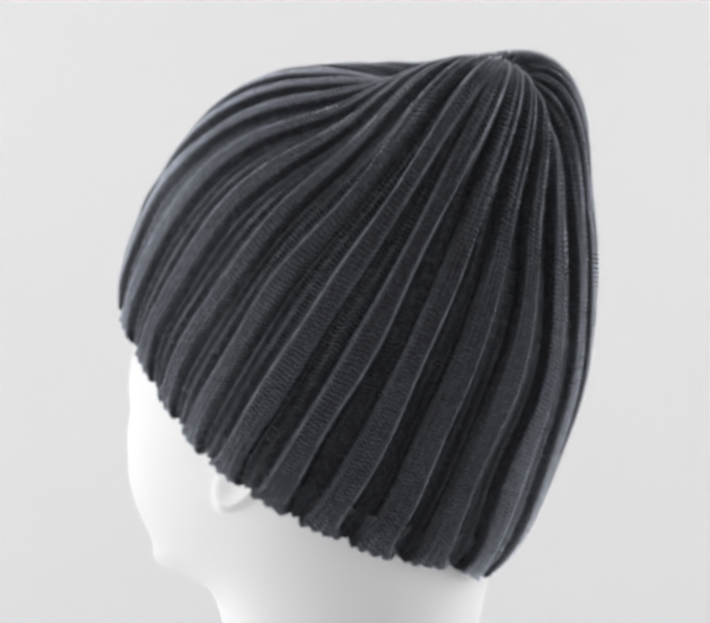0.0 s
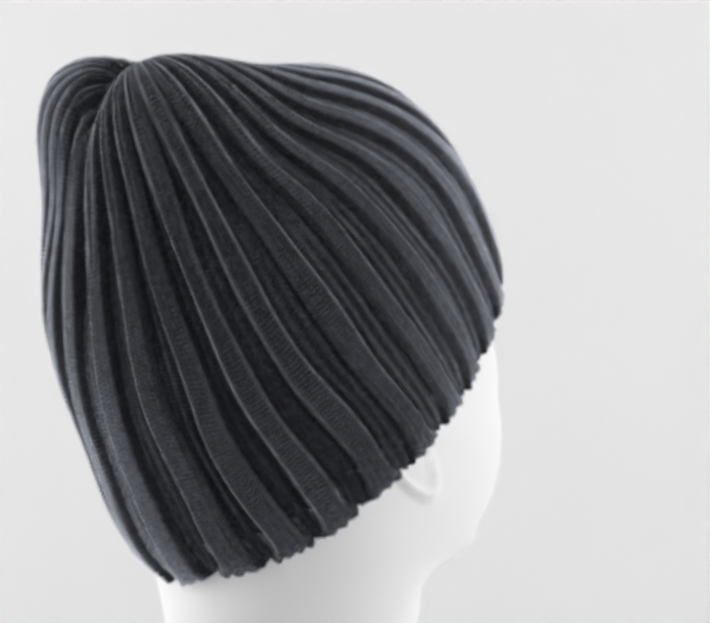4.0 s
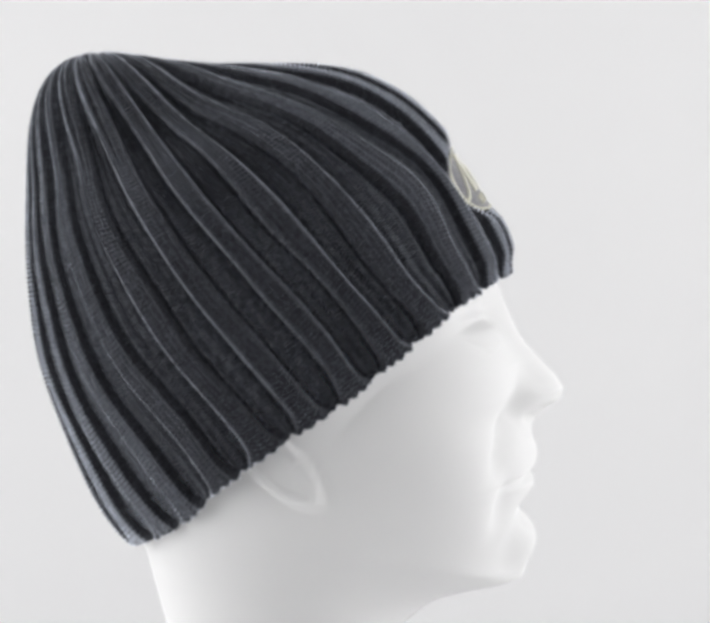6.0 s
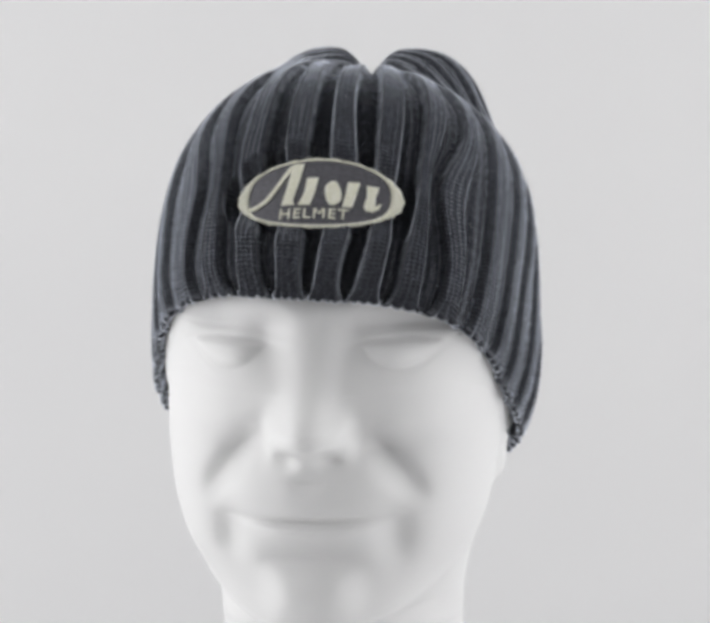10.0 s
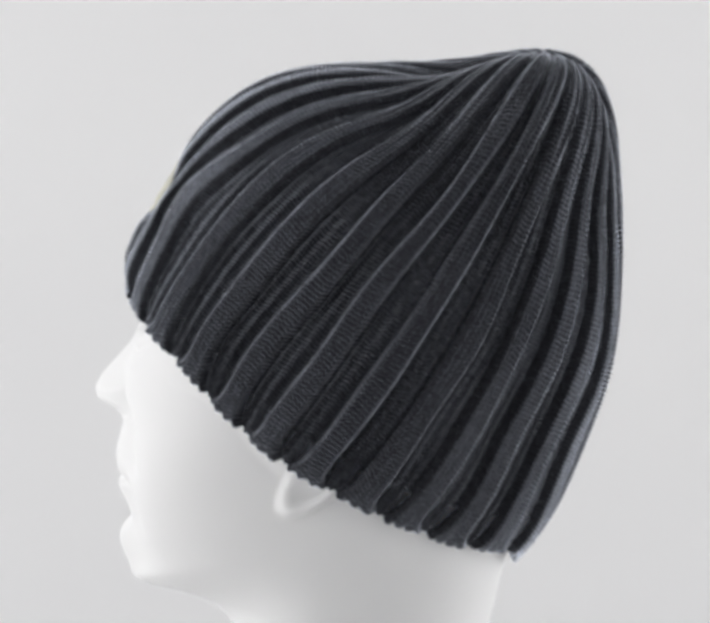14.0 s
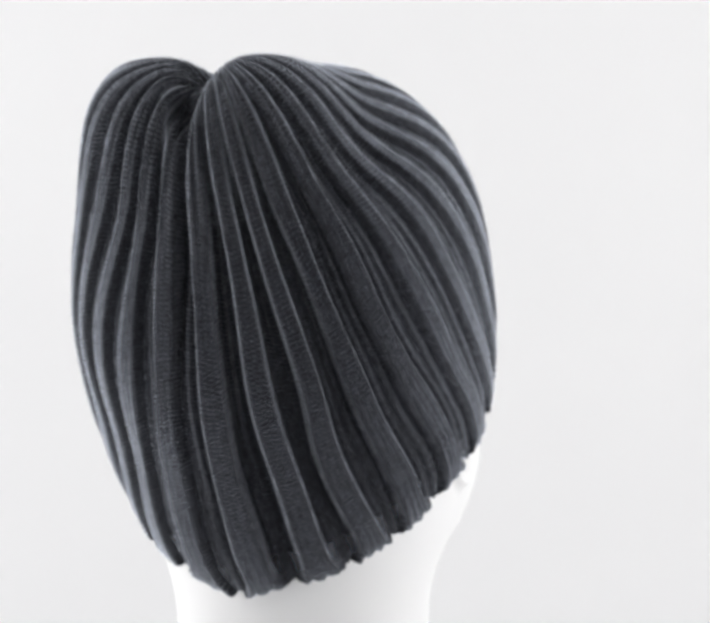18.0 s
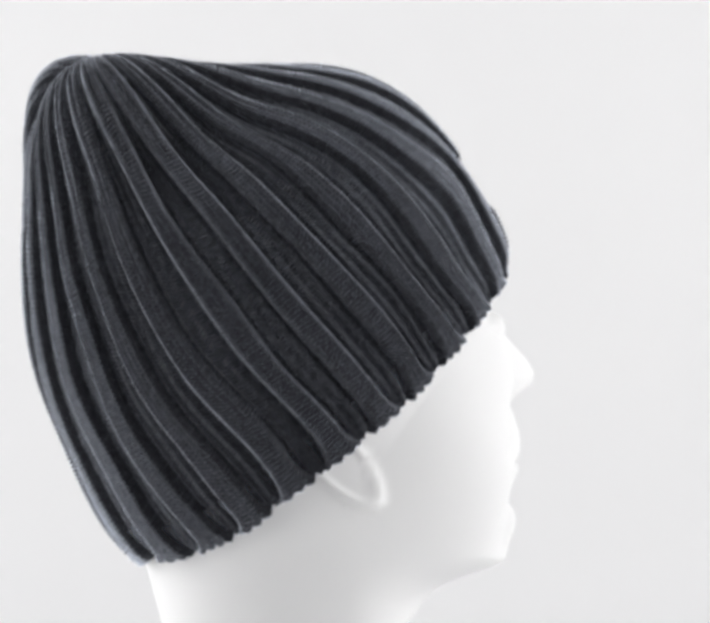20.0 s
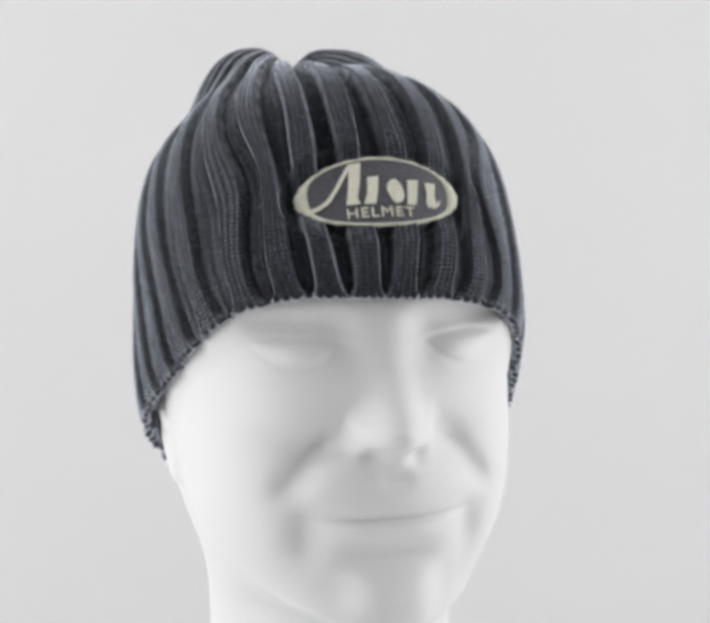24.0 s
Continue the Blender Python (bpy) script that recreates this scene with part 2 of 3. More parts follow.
def face_relief(x, z):
    """How far the face stands forward of the smooth head, in metres."""
    a = np.abs(x)
    f = np.zeros_like(x)
    # nose: a ridge that grows towards the tip and ends in a rounded underside
    rise = table(z, (0.193, 0), (0.1978, 0.0035), (0.2006, 0.0075), (0.2040, 0.0140), (0.2091, 0.0250), (0.2142, 0.0278), (0.2204, 0.0252),
                 (0.2287, 0.0184), (0.2383, 0.0113), (0.2461, 0.0080), (0.2545, 0.0052), (0.268, 0.0))
    width = table(z, (0.19, 0.0125), (0.205, 0.0125), (0.2142, 0.0118), (0.225, 0.0100), (0.245, 0.0095), (0.262, 0.016))
    # the middle of the face slopes back from the nose to the cheeks
    mid_face = np.minimum(0.0130 * ramp01(z, 0.203, 0.217) * (1 - ramp01(z, 0.236, 0.258)), 0.70 * rise)
    f += mid_face * np.clip(1 - a / 0.062, 0, 1) ** 1.1
    rise = rise - mid_face
    f += rise * np.exp(-(a / width) ** 2.6)
    f += 0.0052 * gauss(a, z, 0.0145, 0.2095, 0.0052, 0.0060)
    f -= 0.0060 * gauss(a, z, 0.0085, 0.2035, 0.0040, 0.0028)
    # brows, eye hollows, closed lids
    f += 0.0040 * gauss(a, z, 0.031, 0.2640, 0.018, 0.0055)
    f -= 0.0046 * gauss(a, z, 0.0195, 0.2480, 0.0058, 0.0062)
    f -= 0.0030 * gauss(a, z, 0.037, 0.2540, 0.0160, 0.0032)
    f += 0.0038 * gauss(a, z, 0.0365, 0.2435, 0.0120, 0.0052)
    lid = (a - 0.0355) / 0.0165
    f -= 0.0026 * np.exp(-lid ** 4 - 0.5 * ((z - 0.2492 + 0.0016 * lid ** 2) / 0.0011) ** 2)
    f -= 0.0012 * np.exp(-lid ** 4 - 0.5 * ((z - 0.2370 - 0.0090 * lid ** 2) / 0.0015) ** 2)
    f -= 0.0034 * gauss(a, z, 0.0190, 0.2110, 0.0024, 0.0055)
    # cheek bones and the folds beside the nose
    f += 0.0024 * gauss(a, z, 0.047, 0.2240, 0.0140, 0.0120)
    f -= 0.0062 * slab(a, z, 0.0325, 0.2005, 0.0200, 0.0042, -52)
    # muzzle and mouth
    f += 0.0090 * gauss(a, z, 0.0, 0.1880, 0.0200, 0.0105)
    f -= 0.0016 * slab(a, z, 0.0, 0.1935, 0.0060, 0.0028)
    f += 0.0006 * gauss(a, z, 0.005, 0.1825, 0.0110, 0.0028)
    f -= 0.0046 * gauss(a, z, 0.0, 0.1768, 0.0190, 0.0013)
    f += 0.0042 * slab(a, z, 0.0, 0.1705, 0.0220, 0.0044)
    f -= 0.0034 * slab(a, z, 0.0, 0.1605, 0.0190, 0.0044)
    f -= 0.0052 * gauss(a, z, 0.0345, 0.1690, 0.0052, 0.0090)
    # chin
    f += 0.0096 * slab(a, z, 0.0, 0.1455, 0.0185, 0.0092)
    return f


def display_head():
    zs = np.concatenate([np.linspace(-0.0074, 0.10, 30), np.linspace(0.1005, 0.275, 300), np.linspace(0.276, 0.3385, 50)])
    back = table(zs, (-0.01, 0.072), (0.06, 0.068), (0.105, 0.072), (0.125, 0.077), (0.15, 0.083), (0.18, 0.094), (0.22, 0.106), (0.26, 0.106),
                 (0.30, 0.090), (0.32, 0.070), (0.335, 0.040), (0.339, 0.024))
    half = table(zs, (-0.01, 0.062), (0.03, 0.056), (0.105, 0.0548), (0.123, 0.0555), (0.133, 0.0570), (0.144, 0.0595), (0.165, 0.0675), (0.177, 0.0700),
                 (0.207, 0.0735), (0.227, 0.0735), (0.26, 0.0715), (0.29, 0.060), (0.315, 0.044), (0.33, 0.026), (0.339, 0.004))
    mid = table(zs, (-0.01, 0.015), (0.105, 0.016), (0.13, 0.010), (0.2, 0.010), (0.34, 0.015))
    n = 420
    ang = np.linspace(0, 2 * np.pi, n, endpoint=False)
    ca, sa = np.cos(ang)[None], np.sin(ang)[None]
    power = 2 / 2.08
    ex = np.sign(ca) * np.abs(ca) ** power
    ey = np.sign(sa) * np.abs(sa) ** power
    # the face is more wedge-shaped than the back of the head
    wedge = (sa < 0)
    keen = table(zs, (-0.01, 2.0), (0.12, 2.0), (0.145, 2.1), (0.16, 2.55), (0.185, 2.65), (0.205, 2.6), (0.235, 2.45), (0.255, 2.1), (0.27, 2.0), (0.339, 2.0))[:, None]
    ex = np.where(wedge, np.sign(ca) * np.abs(ca) ** (2 / keen), ex)
    ey = np.where(wedge, -np.abs(sa) ** (2 / keen), ey)
    z = np.repeat(zs[:, None], n, 1)
    x = half[:, None] * ex
    # the jaw's lower edge rises from the chin to the sides
    zj = z - 0.017 * np.clip(np.abs(x) / 0.05, 0, 1.2) ** 2 * (1 - ramp01(z, 0.15, 0.185)) * ramp01(z, 0.112, 0.126)
    front = table(zj, (-0.01, -0.050), (0.02, -0.044), (0.08, -0.036), (0.105, -0.035), (0.111, -0.0365), (0.117, -0.0455), (0.1215, -0.0560), (0.1246, -0.080),
                  (0.1275, -0.0870), (0.1350, -0.0845), (0.145, -0.0840), (0.152, -0.0845), (0.160, -0.0850), (0.175, -0.0858), (0.19, -0.0845), (0.198, -0.0830), (0.21, -0.0780),
                  (0.235, -0.0745), (0.25, -0.0742), (0.27, -0.0720), (0.30, -0.058), (0.32, -0.036), (0.335, -0.004), (0.339, 0.02), taps=5)
    y = np.where(ey < 0, mid[:, None] - (mid[:, None] - front) * -ey, mid[:, None] + (back - mid)[:, None] * ey)
    facing = ramp01(-ey, 0.02, 0.45) * ramp01(zj, 0.121, 0.130)
    y = y - face_relief(x, z) * facing
    # ears: low lobes with a raised rim at the sides
    ey_, ez_ = (y - 0.0225 - 0.75 * (z - 0.200)) / 0.0135, (z - 0.200) / 0.0245
    rho = np.sqrt(ey_ ** 2 + ez_ ** 2)
    lobe = 0.0016 * (1 - ramp01(rho, 0.80, 1.12)) + 0.0024 * np.exp(-((rho - 0.88) / 0.13) ** 2)
    x = x + np.sign(x) * lobe * (np.abs(x) > 0.4 * half[:, None])
    co = np.stack([x * 1.045 + HEAD_X, y * 1.05, (z + 0.0074) * 1.041], -1)
    # the head stays inside the hat that it wears
    d = co - HEART
    far = np.linalg.norm(d, axis=-1)
    n_dir = d / far[..., None]
    tht = np.arccos(np.clip(n_dir @ AXIS, -1, 1))
    trn = np.arctan2(n_dir @ SIDE, n_dir @ FORE)
    inside = np.linalg.norm(hat_point(trn, tht)[0] - HEART, axis=-1) - 0.0052
    under = ramp01(brim_angle(np.arctan2(n_dir @ LEAN_SIDE, n_dir @ LEAN_FORE)) - np.arccos(np.clip(n_dir @ LEAN, -1, 1)), -0.025, 0.03)
    far = np.where(far > inside, far * (1 - under) + inside * under, far)
    # the hat sits close on the brow and temples
    past = np.arccos(np.clip(n_dir @ LEAN, -1, 1)) - brim_angle(np.arctan2(n_dir @ LEAN_SIDE, n_dir @ LEAN_FORE))
    snug = np.exp(-(np.clip(past, 0, None) / 0.16) ** 2) * ramp01(-co[..., 1], -0.03, 0.015)
    far = far + np.clip(inside + 0.0005 - far, 0, 0.009) * snug * ramp01(np.abs(co[..., 0] - HEAD_X), 0.036, 0.060) * ramp01(past, -0.12, -0.02)
    co = HEART + n_dir * far[..., None]
    me = grid_mesh("display_head", co, PLASTIC, closed=True)
    bm = bmesh.new()
    bm.from_mesh(me)
    bm.faces.new([v for v in bm.verts if v.co.z < 1e-5][::-1])
    top = list(bm.verts)[-n:]
    bm.faces.new(top)
    bmesh.ops.recalc_face_normals(bm, faces=bm.faces)
    bm.to_mesh(me)
    bm.free()
    ob = new("mannequin_head", me)
    return tagged(ob, "matt white plastic mannequin head with closed eyes under a knitted hat", "mannequin head")


def hat_surface():
    per = 40
    n = RIBS * per
    sub = 7
    m = ROWS * sub + 1
    kap = np.arange(n) / n * 2 * np.pi
    v = np.linspace(0, 1, m)
    # even steps of length from brim to crown along every wale
    fine = np.linspace(0, 1, 160)

    # the ribs crowd together behind one temple
    nth = kap / (2 * np.pi) * RIBS
    crowd = -0.50 * np.exp(-((nth - 17.8) / 2.5) ** 2) - 0.10 * np.exp(-((nth - 13.5) / 1.3) ** 2) + 0.10 * np.exp(-((nth - 25.5) / 2.0) ** 2) \
        - 0.08 * np.exp(-((nth - 4.5) / 1.2) ** 2)
    crowd = crowd * 2 * np.pi / RIBS

    def place(s):
        return kap + crowd * (0.35 + 0.65 * ramp01(s, 0.0, 0.35))

    foot = place(0.0)
    edge = foot + np.radians(-12.0 * np.sin(foot) - 4.0 * np.sin(2 * foot))
    low = brim_angle(edge)
    nb = np.cos(low)[:, None] * LEAN + np.sin(low)[:, None] * (np.cos(edge)[:, None] * LEAN_FORE + np.sin(edge)[:, None] * LEAN_SIDE)
    brim = np.arccos(nb @ AXIS)
    off = (np.arctan2(nb @ SIDE, nb @ FORE) - foot + np.pi) % (2 * np.pi) - np.pi

    def turn_at(s):
        return place(s) + (1 - s) ** 1.3 * off[None]
    tt = turn_at(fine[:, None])
    th = brim[None] * (1 - fine[:, None]) + 0.008 * fine[:, None]
    p, _ = hat_point(tt, th)
    seg = np.linalg.norm(np.diff(p, axis=0), axis=2)
    arc = np.concatenate([np.zeros((1, n)), np.cumsum(seg, 0)])
    arc /= arc[-1]
    s_of = np.stack([np.interp(v, arc[:, c], fine) for c in range(n)], 1)
    turn = turn_at(s_of)
    theta_raw = brim[None] * (1 - s_of) + 0.008 * s_of
    # hand-pulled unevenness
    sway = 0.012 * np.sin(3 * kap + 1.0)[None] * np.sin(2.1 * np.pi * s_of + 0.6) + 0.010 * np.sin(8 * kap)[None] * np.sin(3.3 * np.pi * s_of) \
        + 0.006 * np.sin(17 * kap + 2)[None] * np.sin(5.2 * np.pi * s_of + 1)
    # the ribs beside the emblem are drawn in towards its tips
    from_mid = (turn + np.pi) % (2 * np.pi) - np.pi
    level = np.exp(-((theta_raw - 1.44) / 0.22) ** 2)
    turn = turn - 0.085 * np.sign(from_mid) * np.exp(-((np.abs(from_mid) - 0.57) / 0.13) ** 2) * level
    turn = turn + sway * ramp01(s_of, 0.0, 0.12) * (1 - ramp01(s_of, 0.75, 1.0))
    theta = brim[None] * (1 - s_of) + 0.008 * s_of
    p, press = hat_point(turn, theta)
    du = np.roll(p, -1, 1) - np.roll(p, 1, 1)
    dv = np.gradient(p, axis=0)
    nrm = unit(np.cross(du, dv))
    if (nrm[m // 2, 0] @ (p[m // 2, 0] - HEART)) < 0:
        nrm = -nrm
    # ribs: u runs 0..1 from the middle of one channel to the next
    u = (np.arange(n) % per) / per
    # no two ribs alike: each leans a little from side to side
    which = np.arange(n) // per
    sway_of = np.random.RandomState(11).uniform(0, 1, (RIBS, 3))
    lean_of = (0.30 + 0.25 * sway_of[which, 1])[None] * np.sin(2 * np.pi * (v[:, None] * (1.2 + sway_of[which, 2])[None] + sway_of[which, 0][None]))
    u2 = u[None] + lean_of * (u * (1 - u))[None] * 0.18
    e = np.abs(u2 - 0.5) * 2               # 0 on the rib's middle, 1 in the channel's
    close = ramp01(v, 0.52, 0.95)[:, None]
    flare = 0.30 * np.exp(-v / 0.014)[:, None]
    # stretched over the sides of the head the ribs are narrower than the channels
    taut = (np.sin(kap) ** 2)[None]
    broad = 0.52 - 0.11 * taut * (1 - close) + 0.07 * (np.exp(-((((kap + np.pi) % (2 * np.pi)) - np.pi) / 0.5) ** 2)[None] * (1 - ramp01(v, 0.10, 0.25))[:, None])
    edge_in = broad - 0.09 + 0.16 * close + flare
    edge_out = broad + 0.10 + 0.36 * close + flare
    flat = 1 - ramp01(e, edge_in, edge_out)
    # towards the crown the ribs turn into round tubes, and then two run into one
    tube = np.sqrt(np.clip(1 - (0.985 * e) ** 4, 0, 1))
    pair = (np.arange(n) / per) % 2
    e2 = np.abs(pair - 1)[None]
    fat = np.sqrt(np.clip(1 - (0.985 * e2) ** 4, 0, 1))
    merge = ramp01(v, 0.84, 0.93)[:, None]
    tube = tube * (1 - merge) + fat * merge
    round_off = 0.10 + 0.84 * ramp01(v, 0.52, 0.84)[:, None]
    rib = flat * (1 - round_off) + tube * round_off
    lip_in = np.exp(-((e - edge_in + 0.05) / 0.075) ** 2)
    width = np.linalg.norm(du, axis=2) * per / 2   # metres from channel to channel
    depth = np.minimum((0.0040 + 0.0006 * sway_of[which, 2])[None] + 0.0010 * ramp01(v, 0.5, 0.7)[:, None] + 0.0022 * close, width * (0.62 + 0.1 * merge)) * (1 - 0.40 * taut * (1 - close)) * (1 - 0.95 * press)
    # the seam behind lies deeper, most of all below the crown
    front = np.exp(-((((kap + np.pi) % (2 * np.pi)) - np.pi) / 0.55) ** 2)[None]
    depth = depth * (1 + 0.15 * front) * (1 + np.exp(-((kap - np.pi) / 0.13) ** 2)[None] * (-0.30 + 1.0 * np.exp(-((v - 0.64) / 0.10) ** 2))[:, None])
    depth = depth * (1 - 0.65 * np.exp(-((((kap + np.pi) % (2 * np.pi)) - np.pi) / 0.42) ** 2)[None] * ramp01(v, 0.76, 0.86)[:, None])
    rows = (v * ROWS)[:, None] + 0.35 * np.sin(9 * kap + 1)[None] * np.sin(11 * v)[:, None] + 0.25 * np.sin(61 * kap)[None] * np.sin(17 * v + 2)[:, None]
    # knit: four wales of chevrons on the rib, two near the crown; purl: short bars in the channel
    w = e * (4.0 - 2.0 * ramp01(v, 0.55, 0.72)[:, None]) / (edge_in + edge_out)
    wale = np.abs(np.sin(np.pi * w))
    lean = np.abs((w % 1) - 0.5)
    holes = -0.0015 * (1 - wale) ** 1.6 * np.clip(np.sin(2 * np.pi * rows), 0, 1) ** 2 * (0.35 + 1.15 * close)
    knit = holes + 0.00036 * wale + (0.00044 + 0.00040 * close) * np.sin(2 * np.pi * (rows - 0.9 * lean)) + (0.00008 + 0.00035 * np.sin(2 * np.pi * rows)) * lip_in * (1 - close)
    across = np.where(u < 0.5, u, u - 1)[None]     # -0.25..0.25 over the channel
    wale_in = (across + 0.27) / 0.54 * 5
    zig = 0.55 * np.abs(2 * ((wale_in / 2) % 1) - 1)
    run = rows * 1.12 + zig - 1.2 * np.sin(kap)[None] * across
    # every purl loop is pulled a little differently
    loop_size = np.random.RandomState(23).uniform(0.55, 1.25, (131, 67))[np.floor(run).astype(int) % 131, (np.floor(wale_in).astype(int) + 5 * which[None]) % 67]
    bars = 0.00112 * loop_size * np.sin(2 * np.pi * run) - 0.0004 * np.abs(np.cos(np.pi * wale_in / 2)) ** 4
    fine_h = (flat * knit + (1 - flat) * bars) * (1 - 0.9 * press) * (1 - 0.6 * np.exp(-v / 0.010))[:, None] * np.clip(width / 0.013, 0.35 + 0.25 * close, 1)
    crease = np.exp(-((e - edge_out - 0.03) / 0.07) ** 2) * (1 - round_off) * (1 - press)
    h = (rib - 1) * depth + fine_h - 0.0014 * crease
    # the cast-off edge: ribs flare, small uneven loops
    lip = np.exp(-v / 0.010)[:, None]
    rng = np.random.RandomState(5)
    rough_edge = np.interp(np.arange(n), np.arange(0, n, 11), rng.uniform(-1, 1, len(np.arange(0, n, 11))))
    loops = np.abs(np.sin(kap * RIBS * 2.0 + 1.2 * np.sin(5 * kap) + 0.5 * rough_edge)) * 2 - 1.2
    jag = 0.9 * loops + 0.45 * rough_edge + 0.8 * np.sin(11 * kap + 1) * np.sin(4 * kap)
    h = h + lip * (0.60 * depth * (1 - rib) + 0.0004 * rib + 0.0004 * jag[None])
    # the front edge rolls inwards below the emblem
    fore = np.exp(-(((kap + np.pi) % (2 * np.pi) - np.pi) / 0.75) ** 4)[None]
    h = h - 0.0045 * fore * np.exp(-(v / 0.028) ** 2)[:, None]
    q = p + nrm * h[..., None]
    down = unit(p[0] - p[10])
    q = q + (lip * (0.00065 * jag + 0.0006 * rib[0])[None])[..., None] * down[None]
    # the edge rolls under and runs up inside
    inner = []
    for d, up in ((0.0006, 0.0009), (0.0018, 0.0012), (0.0032, 0.0006), (0.0040, -0.0010), (0.0044, -0.006), (0.0046, -0.016)):
        inner.insert(0, q[0] + down * up - nrm[0] * (d + 0.0))
    q = np.concatenate([np.array(inner), q])
    qn = unit(np.cross(np.roll(q, -1, 1) - np.roll(q, 1, 1), np.gradient(q, axis=0)))
    mid = qn.shape[0] // 2
    if (qn[mid, 0] @ (q[mid, 0] - HEART)) < 0:
        qn = -qn
    # the large form alone, ribs and channels without their stitches
    form = p + nrm * ((rib - 1) * depth * (0.75 + 0.45 * close))[..., None]
    ln = unit(np.cross(np.roll(form, -2, 1) - np.roll(form, 2, 1), np.gradient(form, axis=0)))
    if (ln[mid, 0] @ (q[mid, 0] - HEART)) < 0:
        ln = -ln
    ln = np.concatenate([qn[:len(inner)], ln])
    ln = unit(ln + np.concatenate([np.full(len(inner), 0.35), 0.35 + 0.65 * close[:, 0]])[:, None, None] * qn)
    return q, qn, ln, per


def strip(name, q, qn, ln, a, b, mat):
    idx = np.arange(a, b + 1) % q.shape[1]
    return grid_mesh(name, q[:, idx], mat, qn[:, idx], lie=ln[:, idx])


def fuzz_mesh(q, qn, count):
    """Short loose hairs that stand off the wool, thin single blades."""
    rng = np.random.RandomState(23)
    q, qn = q[4:], qn[4:]
    n = q.shape[1]
    a = np.roll(q, -1, 1)[:-1] - q[:-1]
    b = q[1:] - q[:-1]
    cell = np.cumsum(np.linalg.norm(np.cross(a, b), axis=-1).reshape(-1))
    pick = np.searchsorted(cell, rng.uniform(0, cell[-1], count))
    r, c = np.minimum(pick // n, q.shape[0] - 2), pick % n
    fu, fv = rng.uniform(0, 1, (count, 1)), rng.uniform(0, 1, (count, 1))
    root = q[r, c] + fu * a[r, c] + fv * b[r, c]
    way = unit(qn[r, c] + 0.85 * rng.normal(0, 1, (count, 3)) * (0.35 + 0.65 * rng.uniform(0, 1, (count, 1))))
    out = np.sum(way * qn[r, c], -1, keepdims=True)
    way = unit(way + np.clip(0.25 - out, 0, None) * 1.5 * qn[r, c])
    across = unit(np.cross(way, rng.normal(0, 1, (count, 3))))
    long = 0.0005 + 0.0012 * rng.uniform(0, 1, (count, 1)) ** 2
    wide = 0.000045
    rel = root - EMBLEM
    clear = (np.abs(rel @ EM_X / (EM_A + 0.002)) ** 2 + np.abs(rel @ EM_Y / (EM_B + 0.002)) ** 2 > 1) | (rel @ EM_N < -0.02)
    co = np.stack([root - across * wide, root + across * wide, root + way * long], 1)[clear]
    k = len(co)
    me = bpy.data.meshes.new("fuzz")
    me.vertices.add(3 * k)
    me.vertices.foreach_set("co", co.reshape(-1).astype(np.float32))
    me.loops.add(3 * k)
    me.loops.foreach_set("vertex_index", np.arange(3 * k, dtype=np.int32))
    me.polygons.add(k)
    me.polygons.foreach_set("loop_start", np.arange(0, 3 * k, 3, dtype=np.int32))
    me.update(calc_edges=True)
    me.materials.append(FIBRE)
    return me


def emblem_shape(name, outline, up, thick, parent, mat, label=""):
    """A raised piece of embroidery: a closed outline on the patch, given in metres from its middle."""
    o = np.array(outline)
    bm = bmesh.new()
    c = o.mean(0)
    lower = [bm.verts.new(emblem_point(a, b, up)) for a, b in o]
    upper = [bm.verts.new(emblem_point(*(c + (np.array((a, b)) - c) * 0.97), up + thick)) for a, b in o]
    k = len(o)
    for i in range(k):
        bm.faces.new((lower[i], lower[(i + 1) % k], upper[(i + 1) % k], upper[i]))
    bm.faces.new(upper)
    bmesh.ops.triangulate(bm, faces=[f for f in bm.faces if len(f.verts) > 4])
    bmesh.ops.recalc_face_normals(bm, faces=bm.faces)
    me = bpy.data.meshes.new(name)
    bm.to_mesh(me)
    me.materials.append(mat)
    return part(name, me, parent, label)


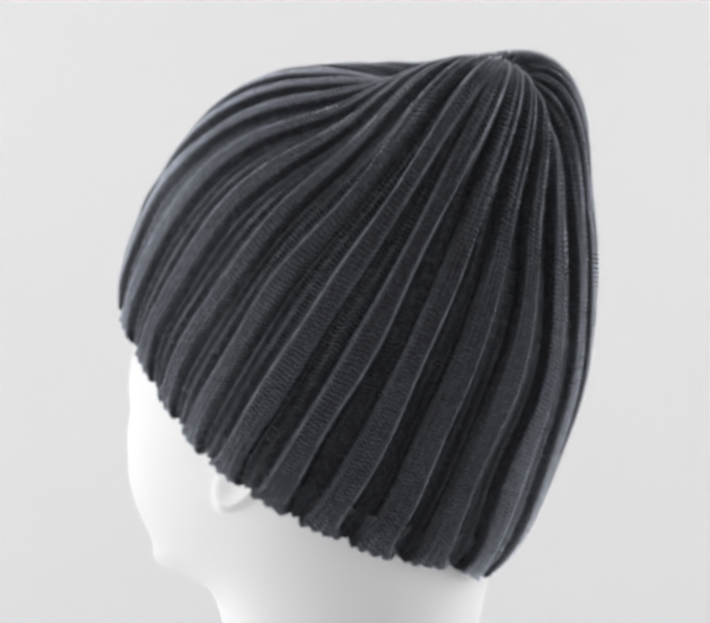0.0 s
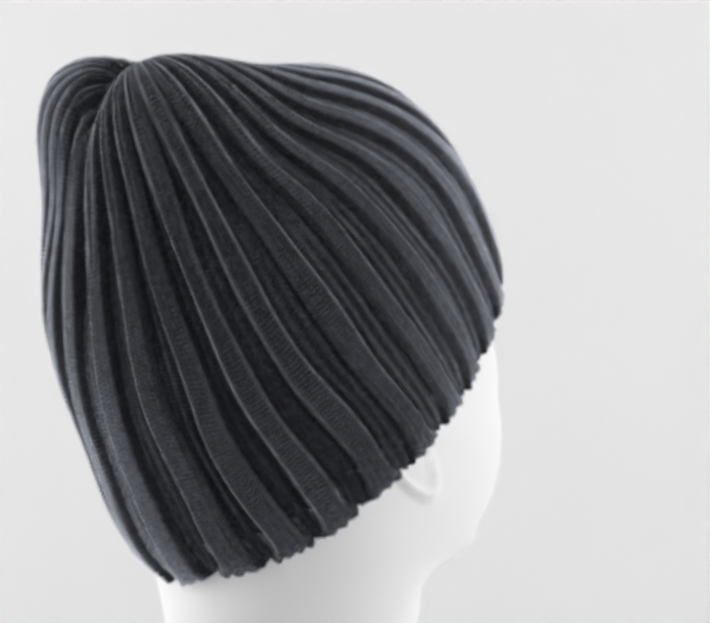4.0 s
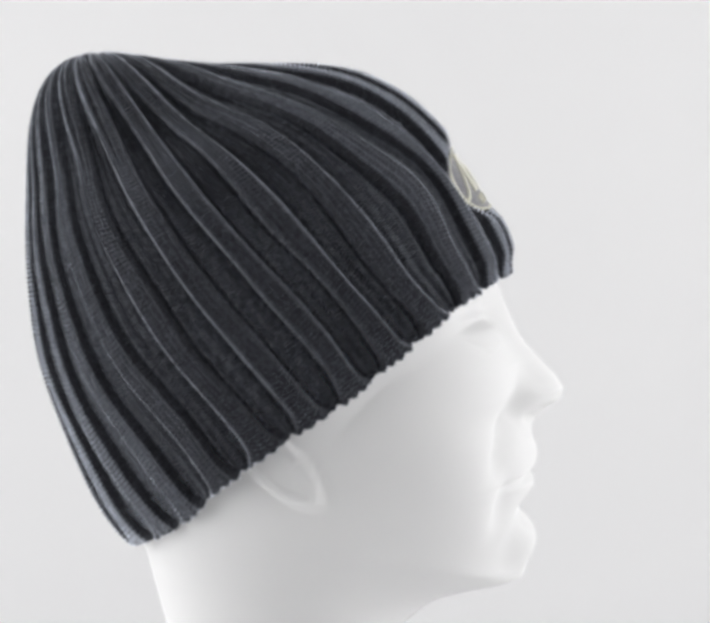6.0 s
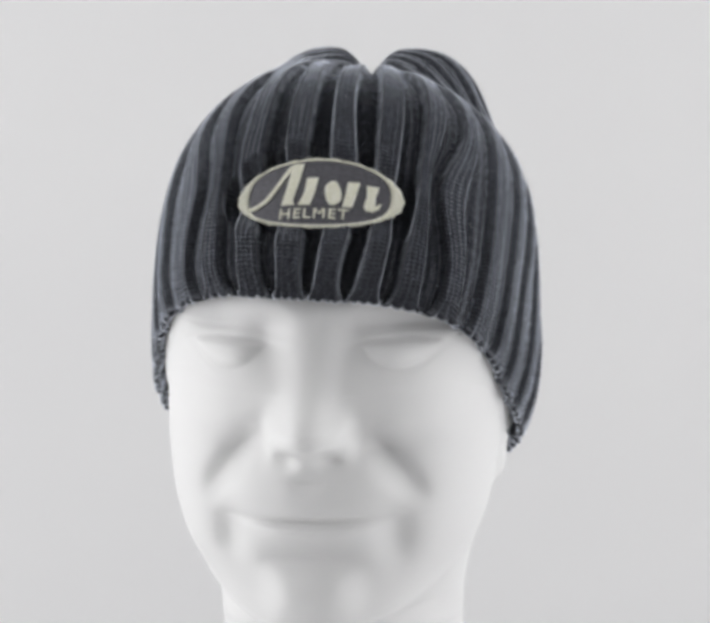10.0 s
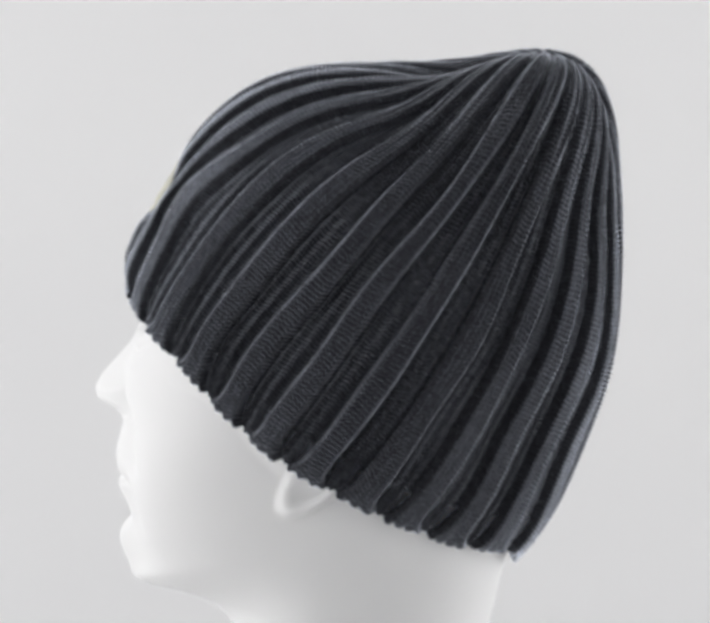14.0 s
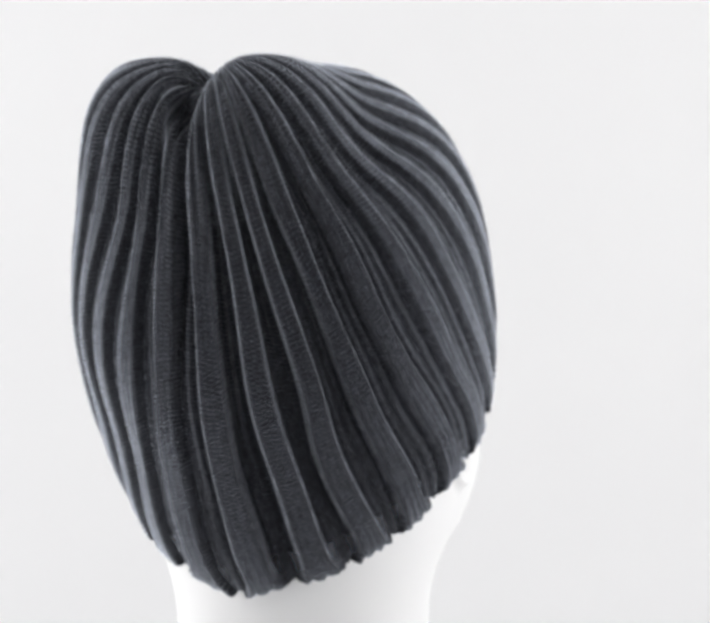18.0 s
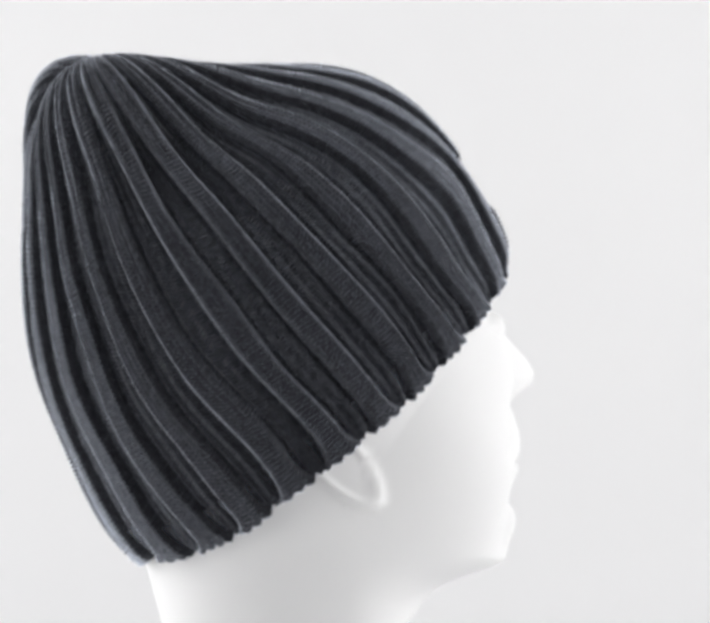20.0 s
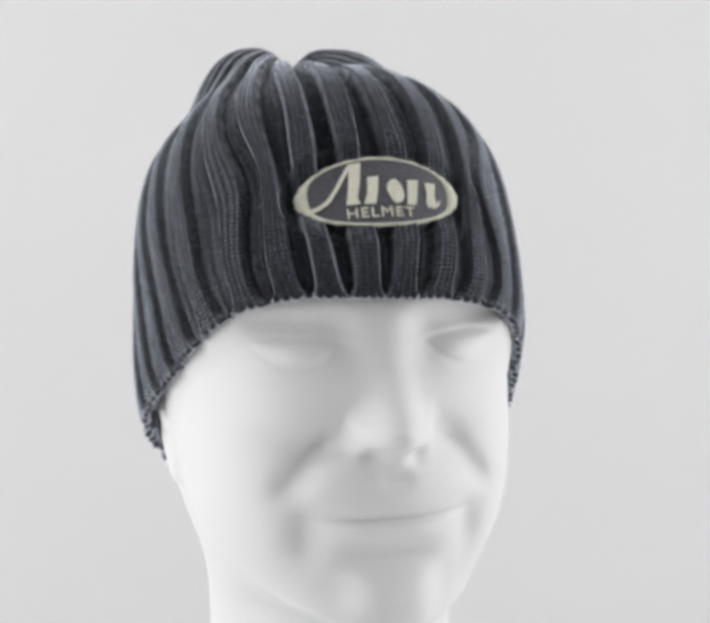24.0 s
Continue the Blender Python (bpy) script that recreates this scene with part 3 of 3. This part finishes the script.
def knitted_hat():
    hat = new("knitted_hat")
    tagged(hat, "charcoal grey ribbed wool beanie with oval cream front emblem", "hat")
    q, qn, ln, per = hat_surface()
    lo, hi = int(per * 0.28), int(per * 0.72)
    for k in range(RIBS):
        part("rib", strip("rib", q, qn, ln, k * per + lo, k * per + hi, KNIT), hat)
        part("purl_channel", strip("purl_channel", q, qn, ln, k * per + hi, (k + 1) * per + lo, KNIT), hat)
    tagged(part("fuzz", fuzz_mesh(q, qn, 180000), hat, "fine loose wool fibres"), kind="stuff")
    # emblem
    t = np.linspace(0, 2 * np.pi, 96, endpoint=False)
    rr = np.linspace(0, 1, 14)[:, None]
    co = emblem_point(rr * EM_A * np.cos(t)[None], rr * EM_B * np.sin(t)[None], 0 * rr * t[None])
    patch = part("emblem", grid_mesh("emblem", co, PATCH, closed=True), hat, "oval dark grey embroidered emblem with a cream rim")
    ca, sa = np.cos(t), np.sin(t)
    ring = []
    for w, up in ((0.0, -0.0012), (0.0, 0.0003), (0.5, 0.0008), (1.0, 0.0003), (1.0, -0.0004)):
        thick = 0.0010 + 0.0042 * np.abs(ca) ** 5
        frayed = 0.0004 + (0.00022 * np.sin(23 * t + 1) + 0.00018 * np.sin(37 * t)) * (1 - w)
        ring.append(emblem_point((EM_A + frayed - w * thick) * ca, (EM_B + frayed - w * 0.0011) * sa, np.full_like(t, up)))
    part("emblem_rim", grid_mesh("emblem_rim", np.array(ring), THREAD, closed=True), patch, "cream thread rim")
    # the mark on it, as plain raised shapes; one unit of the drawing is about a fifth of a millimetre
    def shape(name, pts, label=""):
        emblem_shape(name, [((x - 753) * 1.883e-4, (422 - y) * 2.14e-4) for x, y in pts], -0.0002, 0.0010, patch, THREAD, label)

    def band(way, thin, thick):
        """A curved stroke that swells to its end."""
        way = np.array(way, float)
        k = np.linspace(0, len(way) - 1, 17)
        x, y = np.interp(k, range(len(way)), way[:, 0]), np.interp(k, range(len(way)), way[:, 1])
        side = unit(np.stack([-np.gradient(y), np.gradient(x)], -1)) * np.linspace(thin, thick, 17)[:, None] / 2
        mid = np.stack([x, y], -1)
        return [tuple(v) for v in mid + side] + [tuple(v) for v in (mid - side)[::-1]]

    shape("stroke", band([(590, 452), (612, 448), (634, 436), (654, 412), (674, 384), (690, 362)], 8, 9), "cream embroidered stroke")
    shape("bar", [(690, 357), (717, 356), (709, 400), (698, 438), (703, 449), (672, 449), (681, 412)], "cream embroidered bar")
    shape("bar", [(727, 390), (753, 389), (748, 420), (739, 450), (711, 450), (723, 424)], "cream embroidered bar")
    blob = [(789 + (19 + 3 * math.sin(2 * k)) * math.cos(k), 423 + 27 * math.sin(k)) for k in np.linspace(0, 2 * math.pi, 24, endpoint=False)]
    shape("oval", blob, "cream embroidered oval")
    shape("bar", [(820, 397), (847, 395), (841, 425), (834, 452), (812, 453), (817, 425)], "cream embroidered bar")
    shape("bar", [(862, 400), (889, 400), (883, 428), (885, 446), (897, 436), (892, 449), (879, 457), (862, 456), (859, 446), (864, 425)], "cream embroidered bar")
    # the small word below it
    curve = bpy.data.curves.new("lettering", "FONT")
    curve.body, curve.size, curve.space_character = "HELMET", 1.0, 1.15
    flat = new("lettering", curve)
    me = bpy.data.meshes.new_from_object(flat)
    bpy.data.objects.remove(flat)
    flat_co = np.array([v.co for v in me.vertices])
    lo, hi = flat_co.min(0), flat_co.max(0)
    place = (flat_co - lo) / np.maximum(hi - lo, 1e-6)
    bm = bmesh.new()
    bm.from_mesh(me)
    top = emblem_point((place[:, 0] * 156 - 82) * 1.883e-4, (422 - 479 + place[:, 1] * 21) * 2.14e-4, np.full(len(place), 0.0006))
    for v, p in zip(bm.verts, top):
        v.co = p
    bmesh.ops.triangulate(bm, faces=bm.faces)
    skirt = bmesh.ops.extrude_face_region(bm, geom=list(bm.faces))
    for v in skirt["geom"]:
        if isinstance(v, bmesh.types.BMVert):
            v.co -= Vector(EM_N) * 0.0008
    bmesh.ops.recalc_face_normals(bm, faces=bm.faces)
    bm.to_mesh(me)
    bm.free()
    me.materials.clear()
    me.materials.append(THREAD)
    part("lettering", me, patch, "small cream stitched capital letters")
    return hat


head = display_head()
hat = knitted_hat()


def motions():
    rows = [(k * 0.5, pose(0, 0, 0, 0, 0, -24.081 * (k * 0.5 - 9.7))) for k in range(49)]
    walk(head, rows)
    walk(hat, rows)


motions()
